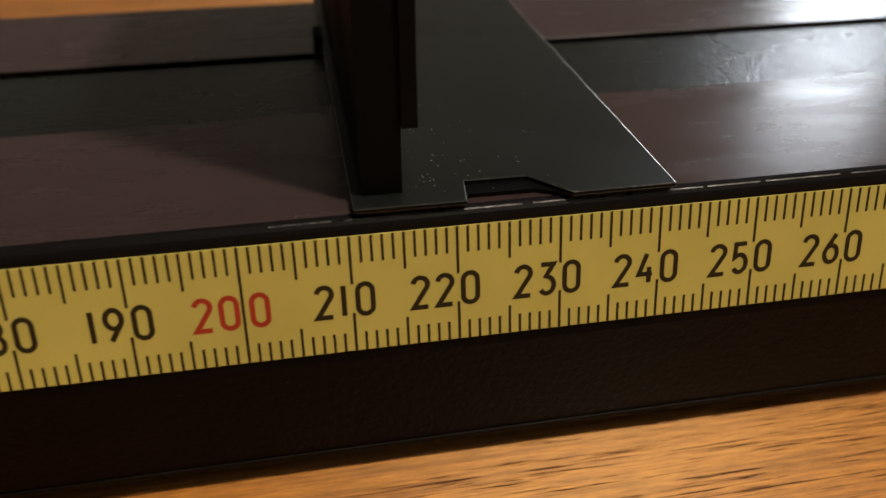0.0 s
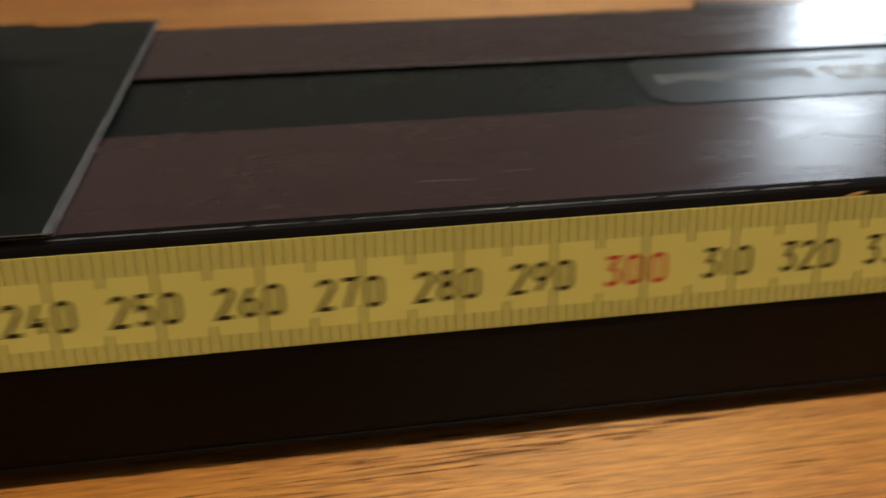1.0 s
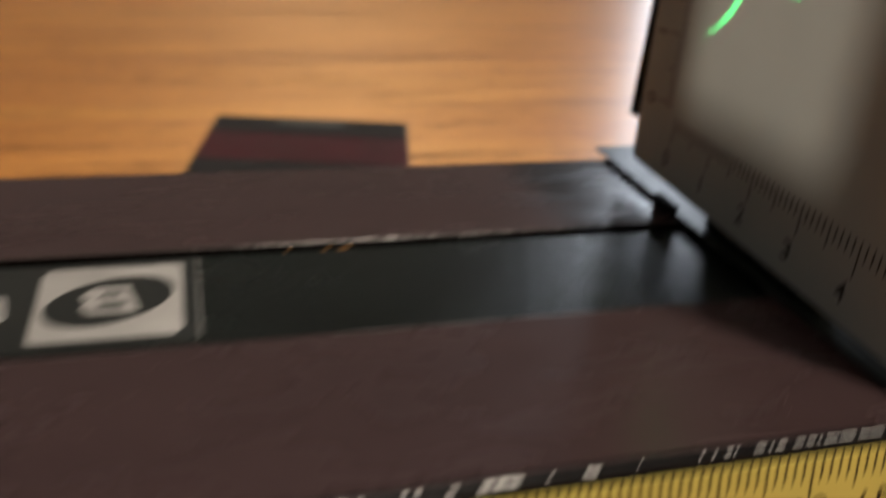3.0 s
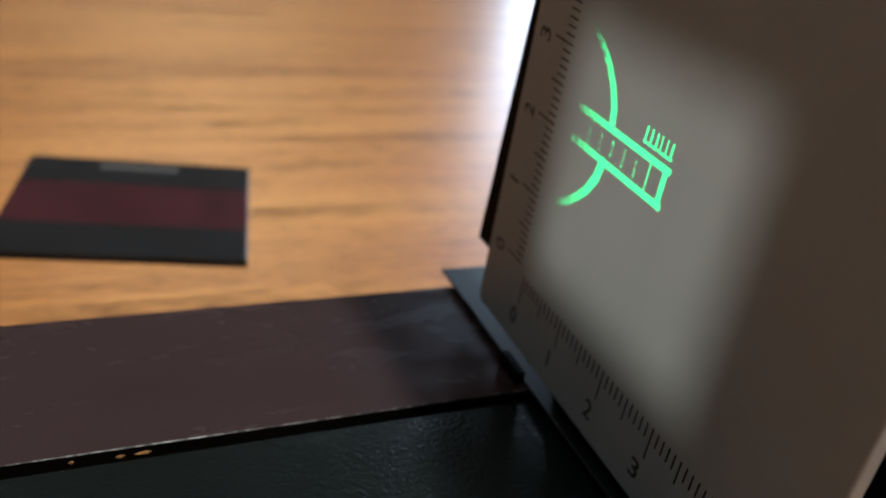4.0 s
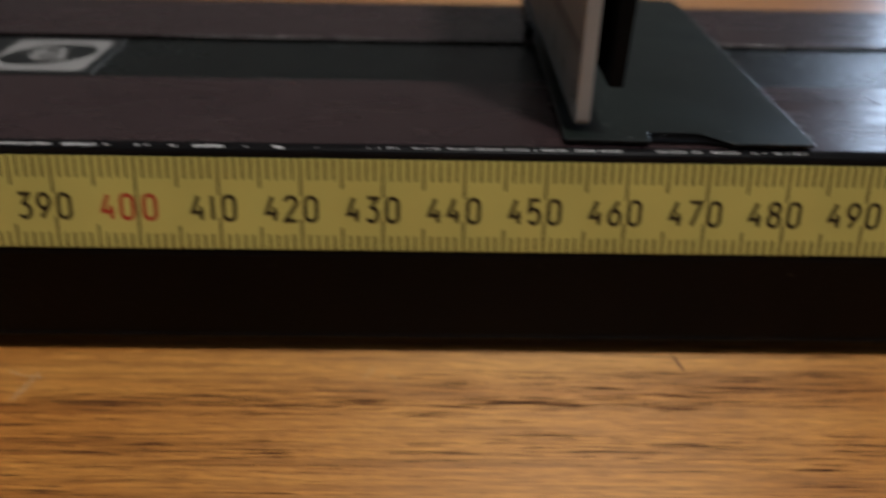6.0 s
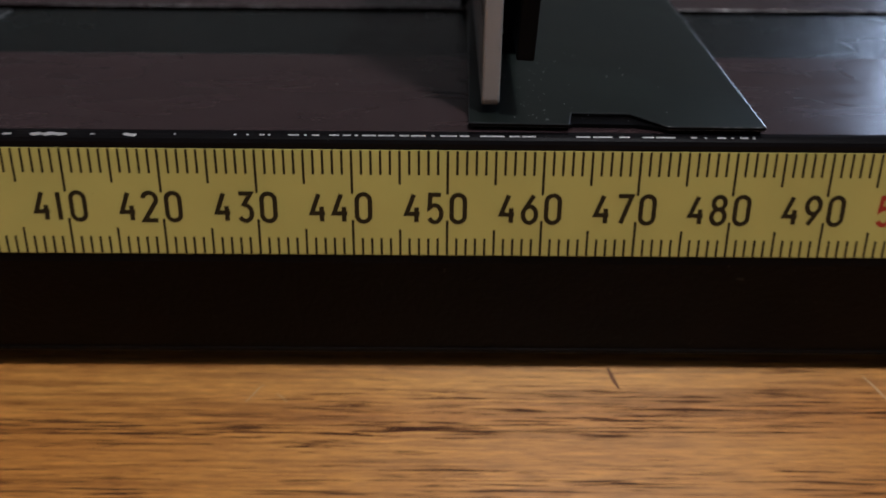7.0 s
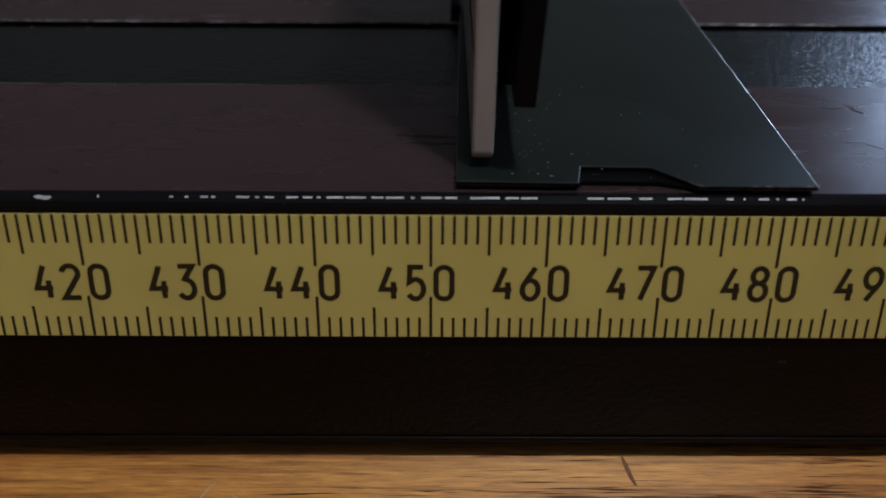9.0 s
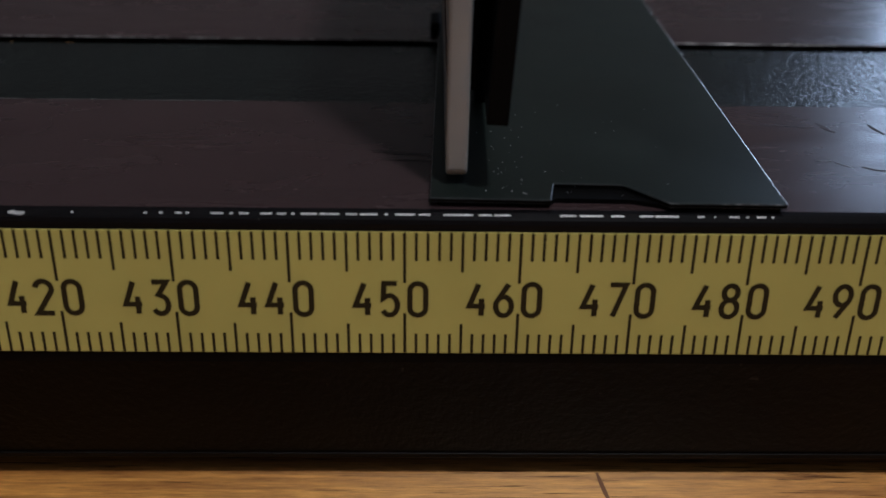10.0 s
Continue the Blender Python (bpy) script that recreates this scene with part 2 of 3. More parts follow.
def prism(outline, z0, z1, bevel=0.0, axis="z", edge=-1):
    """An outline in millimetres, pushed out between two levels along an axis."""
    b = bmesh.new()

    def at(p, h):
        u, v = p
        return Vector({"z": (u, v, h), "x": (h, u, v), "y": (u, h, v)}[axis]) * MM

    low = [b.verts.new(at(p, z0)) for p in outline]
    high = [b.verts.new(at(p, z1)) for p in outline]
    b.faces.new(low)
    b.faces.new(high)
    n = len(outline)
    for i in range(n):
        b.faces.new((low[i], low[(i + 1) % n], high[(i + 1) % n], high[i]))
    bmesh.ops.recalc_face_normals(b, faces=b.faces)
    if bevel:
        bmesh.ops.bevel(b, geom=list(b.edges), offset=bevel * MM, segments=2, affect="EDGES", profile=0.5, material=edge)
    return b


def bars(rects):
    """Flat thin bars, each (x0, x1, y0, y1, z0, z1) in millimetres, in one mesh."""
    verts, faces = [], []
    for x0, x1, y0, y1, z0, z1 in rects:
        k = len(verts)
        verts += [(x * MM, y * MM, z * MM) for x in (x0, x1) for y in (y0, y1) for z in (z0, z1)]
        faces += [tuple(k + i for i in f) for f in ((0, 1, 3, 2), (4, 6, 7, 5), (0, 4, 5, 1), (2, 3, 7, 6), (0, 2, 6, 4), (1, 5, 7, 3))]
    data = bpy.data.meshes.new("bars")
    data.from_pydata(verts, [], faces)
    b = bmesh.new()
    b.from_mesh(data)
    bpy.data.meshes.remove(data)
    return b


GLYPHS = {}


def glyph(char):
    """The outline faces of a character of the built-in font, scaled into the unit square."""
    if char not in GLYPHS:
        curve = bpy.data.curves.new("glyph", "FONT")
        curve.body, curve.resolution_u, curve.offset = char, 6, 0.011
        ob = new("glyph", curve)
        bpy.context.view_layer.update()
        data = bpy.data.meshes.new_from_object(ob.evaluated_get(bpy.context.evaluated_depsgraph_get()))
        co = np.array([v.co[:2] for v in data.vertices])
        low, high = co.min(0), co.max(0)
        GLYPHS[char] = ((co - low) / (high - low), [tuple(p.vertices) for p in data.polygons])
        bpy.data.objects.remove(ob)
        bpy.data.curves.remove(curve)
        bpy.data.meshes.remove(data)
    return GLYPHS[char]


def lettering(signs, place):
    """Characters (char, u0, u1, v0, v1) laid flat by place(u, v) -> metres."""
    b = bmesh.new()
    for char, u0, u1, v0, v1 in signs:
        co, polys = glyph(char)
        vs = [b.verts.new(place(u0 + (u1 - u0) * p[0], v0 + (v1 - v0) * p[1])) for p in co]
        for poly in polys:
            try:
                b.faces.new([vs[i] for i in poly])
            except ValueError:
                pass
    return b


def arc(cx, cy, rx, ry, a0, a1, n=10):
    return [(cx + rx * math.cos(radians(a0 + (a1 - a0) * i / n)), cy + ry * math.sin(radians(a0 + (a1 - a0) * i / n))) for i in range(n + 1)]


def ribbon(b, points, width, place, closed=False):
    """A band of even width along a line, with mitred corners, laid flat by place(u, v)."""
    pts = [Vector(p) for p in points]
    n = len(pts)
    rows = []
    for i in range(n):
        p = pts[i]
        before = pts[i - 1] if i or closed else p * 2 - pts[1]
        after = pts[(i + 1) % n] if i < n - 1 or closed else p * 2 - pts[n - 2]
        d0, d1 = (p - before).normalized(), (after - p).normalized()
        n0, n1 = Vector((-d0.y, d0.x)), Vector((-d1.y, d1.x))
        m = (n0 + n1).normalized()
        q = m * (width / 2) / max(m.dot(n0), 0.45)
        rows.append((b.verts.new(place(*(p + q))), b.verts.new(place(*(p - q)))))
    for i in range(n if closed else n - 1):
        (a, c), (e, f) = rows[i], rows[(i + 1) % n]
        b.faces.new((a, e, f, c))


def digit_lines(char, w, h):
    """Centre lines of the tape's plain rounded digits: (points, closed) on a field w by h."""
    r = w / 2
    if char == "0":
        return [(arc(r, h - r, r, r, 0, 180) + arc(r, r, r, r, 180, 360), True)]
    if char == "1":
        return [([(0, 0), (0, h)], False)]
    if char == "2":
        return [(arc(r, h - r, r, r, 172, -28) + [(0, 0), (w, 0)], False)]
    if char == "3":
        return [([(0.06 * w, h), (0.95 * w, h), (0.42 * w, 0.60 * h)] + arc(r * 0.96, 0.29 * h, r, 0.29 * h, 82, -148), False)]
    if char == "4":
        return [([(0.58 * w, h), (0.02 * w, 0.30 * h), (w * 1.02, 0.30 * h)], False), ([(0.78 * w, 0.54 * h), (0.78 * w, 0)], False)]
    if char == "5":
        return [([(0.95 * w, h), (0.14 * w, h), (0.08 * w, 0.53 * h)] + arc(r * 0.96, 0.31 * h, r, 0.31 * h, 118, -148, 14), False)]
    if char in "69":
        loop = arc(r, 0.30 * h, r, 0.30 * h, 155, 515, 18)[:-1]
        stem = [(0.78 * w, h), (0.05 * w, 0.44 * h)]
        if char == "9":
            loop, stem = [(w - x, h - y) for x, y in loop], [(w - x, h - y) for x, y in stem]
        return [(loop, True), (stem, False)]
    if char == "7":
        return [([(0, h), (w, h), (0.28 * w, 0)], False)]
    return [(arc(r, 0.27 * h, r, 0.27 * h, 0, 360, 18)[:-1], True), (arc(r, 0.77 * h, 0.88 * r, 0.23 * h, 0, 360, 18)[:-1], True)]


def tape_digits(signs, weight):
    """Printed digits (char, centre, half width, low, high) in millimetres, each stroke a hair above the last."""
    b = bmesh.new()
    for char, c, half, low, high in signs:
        e = weight / 2
        for n, (line, closed) in enumerate(digit_lines(char, 2 * (half - e), high - low - weight)):
            ribbon(b, [(c - half + e + u, low + e + v) for u, v in line], weight, lambda u, v: Vector((u, -0.18 - 0.012 * n, v)) * MM, closed)
    return b


# ---- room ----
def room():
    wall = lambda name, *a: tagged(mesh_object(name, box(*a), PLASTER), "plain grey plaster wall of the room", "wall", kind="structure")  # noqa
    tagged(mesh_object("floor", box(-2600, 3400, -2600, 2700, -850, -750), CARPET), "dull brown floor of the room", "floor", kind="structure")
    tagged(mesh_object("ceiling", box(-2600, 3400, -2600, 2700, 1750, 1850), PLASTER), "plain pale ceiling", "ceiling", kind="structure")
    wall("wall_west", -2700, -2600, -2600, 2700, -750, 1750)
    wall("wall_east", 3400, 3500, -2600, 2700, -750, 1750)
    wall("wall_south", -2700, 3500, -2700, -2600, -750, 1750)
    wall("wall_north", -2700, 1790, 2520, 2620, -750, 1750)
    wall("wall_north", 2180, 3500, 2520, 2620, -750, 1750)
    wall("wall_north", 1790, 2180, 2520, 2620, 1300, 1750)
    wall("wall_north", 1790, 2180, 2520, 2620, -750, 20)
    frame_bm = bars([(1790, 1815, 2500, 2530, 20, 1300), (2155, 2180, 2500, 2530, 20, 1300), (1815, 2155, 2500, 2530, 20, 45), (1815, 2155, 2500, 2530, 1275, 1300)])
    tagged(mesh_object("window_1", frame_bm, WHITE), "narrow tall white window frame in the wall", "window", kind="structure")


room()


def table():
    t = thing("table")
    part("tabletop", box(-700, 1500, -600, 1150, -31.2, -1.2, 3), WOOD, t)
    for x in (-640, 1440):
        for y in (-540, 1090):
            part("leg", box(x - 30, x + 30, y - 30, y + 30, -750, -31.2, 3), WOOD, t)
    tagged(t, "warm brown wooden table with lacquered dark-pored grain", "table")


table()

# ---- optical bench ----
TABLE_Z = -1.2
TOP_Z, RIM_Z = 28.9, 1.9
TAPE_T, TAPE_LEN, LEAN = 27.35, 11.66, 7.95
Y_STRIP, Y_GROOVE, Y_BACK = 26.6, 49.5, 77.0
X0, X1 = -60.0, 1080.0


def bench():
    b = thing("optical_bench")
    outline = [(0.3, RIM_Z), (-1.78, 14.8), (0.0, TAPE_T), (0.0, 28.0), (0.12, 28.4), (0.35, 28.66), (0.72, 28.83), (1.2, TOP_Z), (Y_STRIP - 0.15, TOP_Z), (Y_STRIP, TOP_Z - 0.15), (Y_STRIP, 26.0),
               (Y_GROOVE, 26.0), (Y_GROOVE, TOP_Z - 0.12), (Y_GROOVE + 0.12, TOP_Z), (Y_BACK - 0.6, TOP_Z), (Y_BACK, TOP_Z - 0.6), (Y_BACK + 3.0, RIM_Z)]
    bm = prism(outline, X0, X1, axis="x")
    for f in bm.faces:
        c = f.calc_center_median() / MM
        if abs(f.normal.x) < 0.5:
            # rounding coloured black for the dark room it would mirror
            if 28.45 < c.z < TOP_Z and c.y < 1.3:
                f.material_index = 1
            elif 27.4 < c.z < TOP_Z and c.y < 1.0:
                f.material_index = 3
            elif abs(c.y - Y_STRIP) < 0.2 and c.z > TOP_Z - 0.2:
                f.material_index = 4
            elif abs(c.y - Y_GROOVE) < 0.4 and c.z > TOP_Z - 0.2:
                f.material_index = 4
            # upright and low faces take the darker side colour
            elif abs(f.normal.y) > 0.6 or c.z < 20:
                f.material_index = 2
    part("rail", bm, (BENCH, EDGE, BENCH_SIDE, EDGE_LOW, EDGE_WEAR_GLINT), b, "brown-black painted steel rail with worn edges")
    part("foot_skirt", box(X0 + 5, X1 - 5, 9, Y_BACK - 6, TABLE_Z, RIM_Z + 0.2), BLACK, b)
    # bead added along the bottom rim, coloured for the rim's faint highlight
    part("lower_lip", box(X0, X1, 0.08, 0.55, 1.45, 2.02, 0.08), LIP, b, "thin brown bead added for the highlight on the bottom rim")
    part("magnetic_strip", box(X0, X1, Y_STRIP + 0.05, Y_GROOVE - 1.6, 26.0, TOP_Z - 0.4, 0.12), STRIP, b, "dark green-black magnetic strip let into the rail")
    for x0, x1, z in ((401.6, 402.6, 27.8), (403.6, 405.4, 27.85), (396.8, 397.4, 27.9)):
        chip = [(x0, z), (x0 + 0.5, z - 0.2), (x1 - 0.4, z - 0.16), (x1, z + 0.1), ((x0 + x1) / 2, z + 0.22)]
        part("paint_chip", prism(chip, Y_GROOVE - 0.06, Y_GROOVE + 0.05, axis="y"), CHIP, b, "pale chip in the paint")
    return tagged(b, "long brown-black steel optical bench with a yellow tape, on the table", "optical bench")


BENCH_OB = bench()


def tape():
    t = part("measuring_tape", box(X0 + 2, X1 - 2, -0.16, 0.0, -TAPE_LEN, 0, 0.05), TAPE, BENCH_OB, "yellow millimetre tape stuck along the front")
    t.matrix_local = pose(0, 0, TAPE_T * MM, -LEAN, 0, 0)
    rects = []
    ya, yb = -0.175, -0.15
    for k in range(0, 1001):
        w = 0.128 if k % 10 else 0.135
        up = 4.75 if k % 10 == 0 else 3.7 if k % 5 == 0 else 2.65
        down = 4.0 if k % 10 == 0 else 2.95 if k % 5 == 0 else 1.95
        if k % 100 == 0 and k:
            rects.append((k - w, k + w, ya, yb, 0.05 - TAPE_LEN, -0.05))
        else:
            rects.append((k - w, k + w, ya, yb, -up, -0.05))
            rects.append((k - w, k + w, ya, yb, 0.05 - TAPE_LEN, down - TAPE_LEN))
    tagged(part("millimetre_scale", bars(rects), INK, t, "printed black millimetre marks"), kind="stuff")
    high, low = -4.55, -8.1
    for k in range(10, 1000, 10):
        text = str(k)
        hundred = k % 100 == 0
        centres = [1.5, -1.25, -3.6] if hundred else [1.15, -1.3, -3.65]
        signs, shift = [], 0.0
        for n, char in enumerate(reversed(text)):
            half = 0.25 if char == "1" else 0.94
            c = centres[n] + shift
            if char == "1":
                c += 0.45
                shift += 1.0
            signs.append((char, k + c, half, low, high))
        bm = tape_digits(signs, 0.49)
        part("number", bm, RED if hundred else INK, t, "red printed number" if hundred else "")


tape()


def label():
    z0, z1 = TOP_Z - 0.4, TOP_Z - 0.28
    base = part("name_label", prism([(316.5, 47.6), (313.6, 45.5), (312.2, 31), (314.5, 28.1), (384.7, 28.1), (385.4, 29), (385.4, 47.6)], z0, z1, 0.04), LABEL, BENCH_OB, "dark label film with pale print, upside down")
    zt = z1 + 0.03
    square = [(369.8, 46.2), (383.4, 46.2), (384.1, 45.4), (384.1, 30.6), (383.2, 29.6), (369.4, 29.6), (368.8, 30.3), (368.8, 45.4)]
    part("logo_square", prism(square, z1, zt), WHITE, base, "white square with a dark oval")
    part("label_border", box(385.75, 385.92, 28.6, 47.2, z0, z1 + 0.02), GREY_LIGHT, base)
    turn = pose(0, 0, 0, 0, 0, 30)
    tilt = lambda u, v: tuple((turn @ Vector((u, v, 0)))[:2])  # noqa
    oval = [(376.4 + p[0], 37.9 + p[1]) for p in (tilt(7.3 * math.cos(a), 4.9 * math.sin(a)) for a in np.linspace(0, 2 * math.pi, 40, endpoint=False))]
    part("logo_oval", prism(oval, zt, zt + 0.03), LABEL, base)
    mark = [(373.4, 36.6), (374.0, 38.0), (373.2, 39.4), (374.6, 41.0), (378.2, 41.0), (379.6, 34.9), (374.8, 34.9)]
    part("logo_mark", prism(mark, zt + 0.03, zt + 0.06), WHITE, base)
    for slot in ([(375.2, 38.7), (375.6, 39.8), (377.4, 39.8), (377.6, 38.7)], [(375.4, 36.0), (375.0, 37.3), (377.9, 37.3), (378.2, 36.0)]):
        part("logo_mark", prism(slot, zt + 0.06, zt + 0.09), LABEL, base)
    widths = (4.5, 4.2, 4.6, 4.4, 4.6)
    x = 341.4
    for k, w in enumerate(widths):
        soft = [(x + 1.3, 34.2), (x + w - 0.4, 34.2), (x + w + 0.2, 35.0), (x + w - 0.5, 39.4), (x + w - 1.2, 40.3), (x + 0.3, 40.3), (x - 0.3, 39.4), (x + 0.5, 35.0)]
        part("wordmark_bar", prism(soft, z1, zt), GREY_LIGHT, base)
        wide = 1.35 if k == 0 else 0.8
        part("wordmark_bar", prism([(x + w / 2 - wide + 0.15, 36.1), (x + w / 2 + wide + 0.15, 36.1), (x + w / 2 + wide - 0.15, 38.4), (x + w / 2 - wide - 0.15, 38.4)], zt, zt + 0.02), LABEL, base)
        x += w + 0.6
    for k in range(10):
        tall = 4.6 if k % 3 == 0 else 3.4
        part("wordmark_bar", box(315.6 + 2.42 * k, 317.5 + 2.42 * k, 40.4 - tall, 40.2, z1, zt), GREY, base)
    for x0, x1 in ((331, 340), (341, 352)):
        part("small_print_bar", box(x0, x1, 43.9, 45.0, z1, zt), GREY, base)


label()


# ---- component holders ----
def pierced(y0, y1, z0, z1, hole, x0, x1):
    """An upright plate with a square opening, in millimetres."""
    a, b, c, d = hole
    rings = [[(y0, z0), (y1, z0), (y1, z1), (y0, z1)], [(a, c), (b, c), (b, d), (a, d)]]
    bm = bmesh.new()
    v = [[[bm.verts.new(Vector((x, *p)) * MM) for p in ring] for ring in rings] for x in (x0, x1)]
    for i in range(4):
        j = (i + 1) % 4
        for side in v:
            bm.faces.new((side[0][i], side[0][j], side[1][j], side[1][i]))
        for ring in (0, 1):
            bm.faces.new((v[0][ring][i], v[0][ring][j], v[1][ring][j], v[1][ring][i]))
    bmesh.ops.recalc_face_normals(bm, faces=bm.faces)
    return bm


def holder(name, m, tag, paint, opening=None, cut=(0.0, 0.0)):
    """Bent steel holder: a notched base plate on the rail and an upright plate."""
    h = thing(name, m)
    L = 80.0
    outline = [(0, cut[0]), (10.4, cut[0]), (10.9, 4.2), (17.0, 4.2), (20.5, cut[1]), (30.6, cut[1] + 0.15), (30.6, L), (20.5, L), (17.0, L - 3.6), (10.9, L - 3.6), (10.4, L), (0, L)]
    bm = prism(outline, 0.45, 0.9, 0.09, edge=1)
    for f in bm.faces:
        if abs(f.normal.z) < 0.2:
            f.material_index = 2
        # only the right-hand bevel keeps the painted highlight
        elif f.material_index == 1 and f.calc_center_median().x < 30.3 * MM:
            f.material_index = 3
    part("base_plate", bm, (paint, EDGE_GLINT, BLACK, PLATE_EDGE_FAINT), h)
    # black sheet added for the shade below the plate and inside the notch
    under = [(0.6, cut[0] + 0.5), (10.3, cut[0] + 0.5), (10.9, 2.2), (17.4, 2.2), (20.5, cut[1] + 0.5), (30.2, cut[1] + 0.5), (30.2, L - 0.5), (0.6, L - 0.5)]
    part("shade_sheet", prism(under, 0.02, 0.44), BLACK, h, "added black sheet standing in for shade under the plate and in its notch")
    part("clip_tab", box(-1.1, 0.2, 50.0, 55.5, 0.1, 2.0, 0.2), BLACK, h, "small black tab at the plate's edge")
    part("magnet", box(2.0, 28.6, 29.0, 46.0, -0.4, 0.5), BLACK, h, "flat black magnet under the base plate")
    up = [(1.3, 7.4), (22, 7.4), (24, 0.6), (49, 0.6), (51, 7.4), (78.3, 7.4), (78.3, 84), (1.3, 84)]
    if opening:
        part("upright_plate", pierced(2.2, 78.3, 7.4, 84, opening, 4.85, 6.3), BLACK, h, "matt black upright plate")
        part("neck", box(4.9, 6.25, 22, 58, 0.6, 7.5), BLACK, h)
    else:
        plate = part("upright_plate", prism([(y, z - 0.6) for y, z in up], -0.9, 0.9, 0.15, axis="x"), BLACK, h, "matt black upright plate")
        plate.matrix_local = pose(5.15 * MM, 0, 0.6 * MM, 0, 2.8, 0)
    return tagged(h, tag, "component holder", "holders on the bench")


HOLDER_Z = TOP_Z
holder("component_holder", pose(0.4521, 0.0006, HOLDER_Z * MM, 0, 0, -1.4), "black steel holder with notched base, carrying the white screen", HOLDER, cut=(0.95, 0.75))
holder("component_holder", pose(0.2106, 0.0002, HOLDER_Z * MM, 0, 0, -1.0), "black steel holder with notched base, carrying a dark lens plate", HOLDER_SHADED, (32.5, 45.5, 25.8, 38.8))


def lens_plate():
    m = pose(0.2106, 0.0002, (HOLDER_Z + 0.9) * MM, 0, 0, -1.0)
    t = thing("lens_plate", m)
    part("plate", pierced(2.6, 70, 0.05, 80, (34.8, 43.2, 27.2, 35.6), 1.0, 4.8), BLACK, t)
    part("rim", pierced(31.0, 47.0, 23.4, 39.4, (34.8, 43.2, 27.2, 35.6), 0.2, 1.0), LABEL, t, "dark glossy rim of the lens")
    tagged(t, "black lens plate standing against the steel holder", "lens plate")


lens_plate()


def screen():
    m = pose(0.4521, 0.0006, (HOLDER_Z + 0.9) * MM, 0, 0, -0.4) @ pose(0, 0.0032, 0.0008, 1.7, 0, 0)
    s = thing("viewing_screen", m)
    rounded = [(0.5, 0.0), (62.9, 0.0), (63.7, 0.8), (63.7, 83.2), (62.9, 84.0), (0.5, 84.0), (0.0, 83.2), (0.0, 0.6)]
    bm = prism(rounded, 1.35, 3.25, 0.3, axis="x")
    for f in bm.faces:
        if abs(f.normal.x) < 0.5:
            f.material_index = 1
    plate = part("plate", bm, (SCREEN, SCREEN_EDGE), s, "white enamelled plate with worn grey edges")
    part("magnet_backing", box(3.3, 4.1, 4.0, 62.0, 6.5, 82.0, 0.2), BLACK, s, "black magnetic sheet behind the plate")
    part("rest_peg", box(1.6, 3.0, 20, 40, -0.75, 0.4), BLACK, s)
    face = 1.33
    rects, half = [], 0.12
    for k in range(0, 56):
        long = 4.2 if k % 10 == 0 else 3.0 if k % 5 == 0 else 1.9
        y = 52.8 - 0.02 * k - k
        if y > 0.6:
            rects.append((face, face + 0.06, y - half, y + half, 10.2 - long, 10.2))
        z = 11.4 + k
        rects.append((face, face + 0.06, 54.2, 54.2 + long, z - half, z + half))
    tagged(part("millimetre_scale", bars(rects), PRINT, plate, "printed millimetre scale"), kind="stuff")
    for k in range(0, 6):
        y = 52.8 - 10.1 * k
        bm = lettering([(str(k), -0.8, 0.8, 0, 2.5) if k != 1 else ("1", -0.2, 0.2, 0, 2.5)], lambda u, v: Vector((face - 0.02, y - u + 0.6, 2.6 + v)) * MM)
        part("number", bm, PRINT, plate)
        z = 11.4 + 10 * k
        bm = lettering([(str(k), -0.8, 0.8, 0, 2.5) if k != 1 else ("1", -0.2, 0.2, 0, 2.5)], lambda u, v: Vector((face - 0.02, 59.4 + v, z + u - 0.5)) * MM)
        part("number", bm, PRINT, plate)
    bm = lettering([("c", -1.9, -0.3, 0, 1.5), ("m", 0.1, 2.3, 0, 1.5)], lambda u, v: Vector((face - 0.02, 59.2 - u * 0.7 + v * 0.7, 6.2 + v * 0.7 - u * 0.7)) * MM)
    part("unit_mark", bm, PRINT, plate)
    word = [(char, 2.5 * n, 2.5 * n + 1.9, 0, 3.0) for n, char in enumerate("SCREEN")]
    bm = lettering(word, lambda u, v: Vector((face - 0.02, 24.2 - u, 59.0 + v)) * MM)
    part("heading", bm, PRINT, plate, "printed word on the screen")
    tagged(s, "white viewing screen with printed centimetre scales and a projected green figure", "screen")
    return s


SCREEN_OB = screen()


def figure_lines():
    """Lines of the thrown figure on the screen (y, z, width in millimetres): a barred slot with two arcs and six ticks."""
    y0, y1, z0, z1 = 32.2, 51.4, 31.75, 35.75
    lines = [([(y1, z, 0.6), (48.4, z, 0.75), (y0 - 0.37, z, 0.75)], 1.0) for z in (z0, z1)]
    lines.append(([(y0, z1, 0.75), (y0, z0, 0.75)], 1.0))
    for k in range(6):
        y, full = y0 + 2.6 + 2.35 * k, k in (0, 5)
        lines.append(([(y, z1 - (0.4 if full else 1.1), 0.26), (y, z0 + (0.4 if full else 0.9), 0.26)], 0.9 if k == 0 else 0.4))
    for side, fat in ((1, 1.1), (-1, 1.25)):
        bend = [(42.9, 2.2), (43.3, 4.2), (44.5, 6.3), (46.1, 8.1), (47.9, 9.6), (50.0, 10.8), (52.0, 11.8)]
        lines.append(([(y, (z0 + z1) / 2 + side * d, fat * (1.0 - 0.07 * n)) for n, (y, d) in enumerate(bend)], 1.0))
    for k in range(2):
        y = 36.8 - 2.7 * k
        lines += [([(y - d, 36.95, 0.3), (y - d, 38.5, 0.3)], 1.0) for d in (0.0, 0.95, 1.9)]
        lines.append(([(y + 0.15, 36.95, 0.34), (y - 2.05, 36.95, 0.34)], 1.0))
    return lines


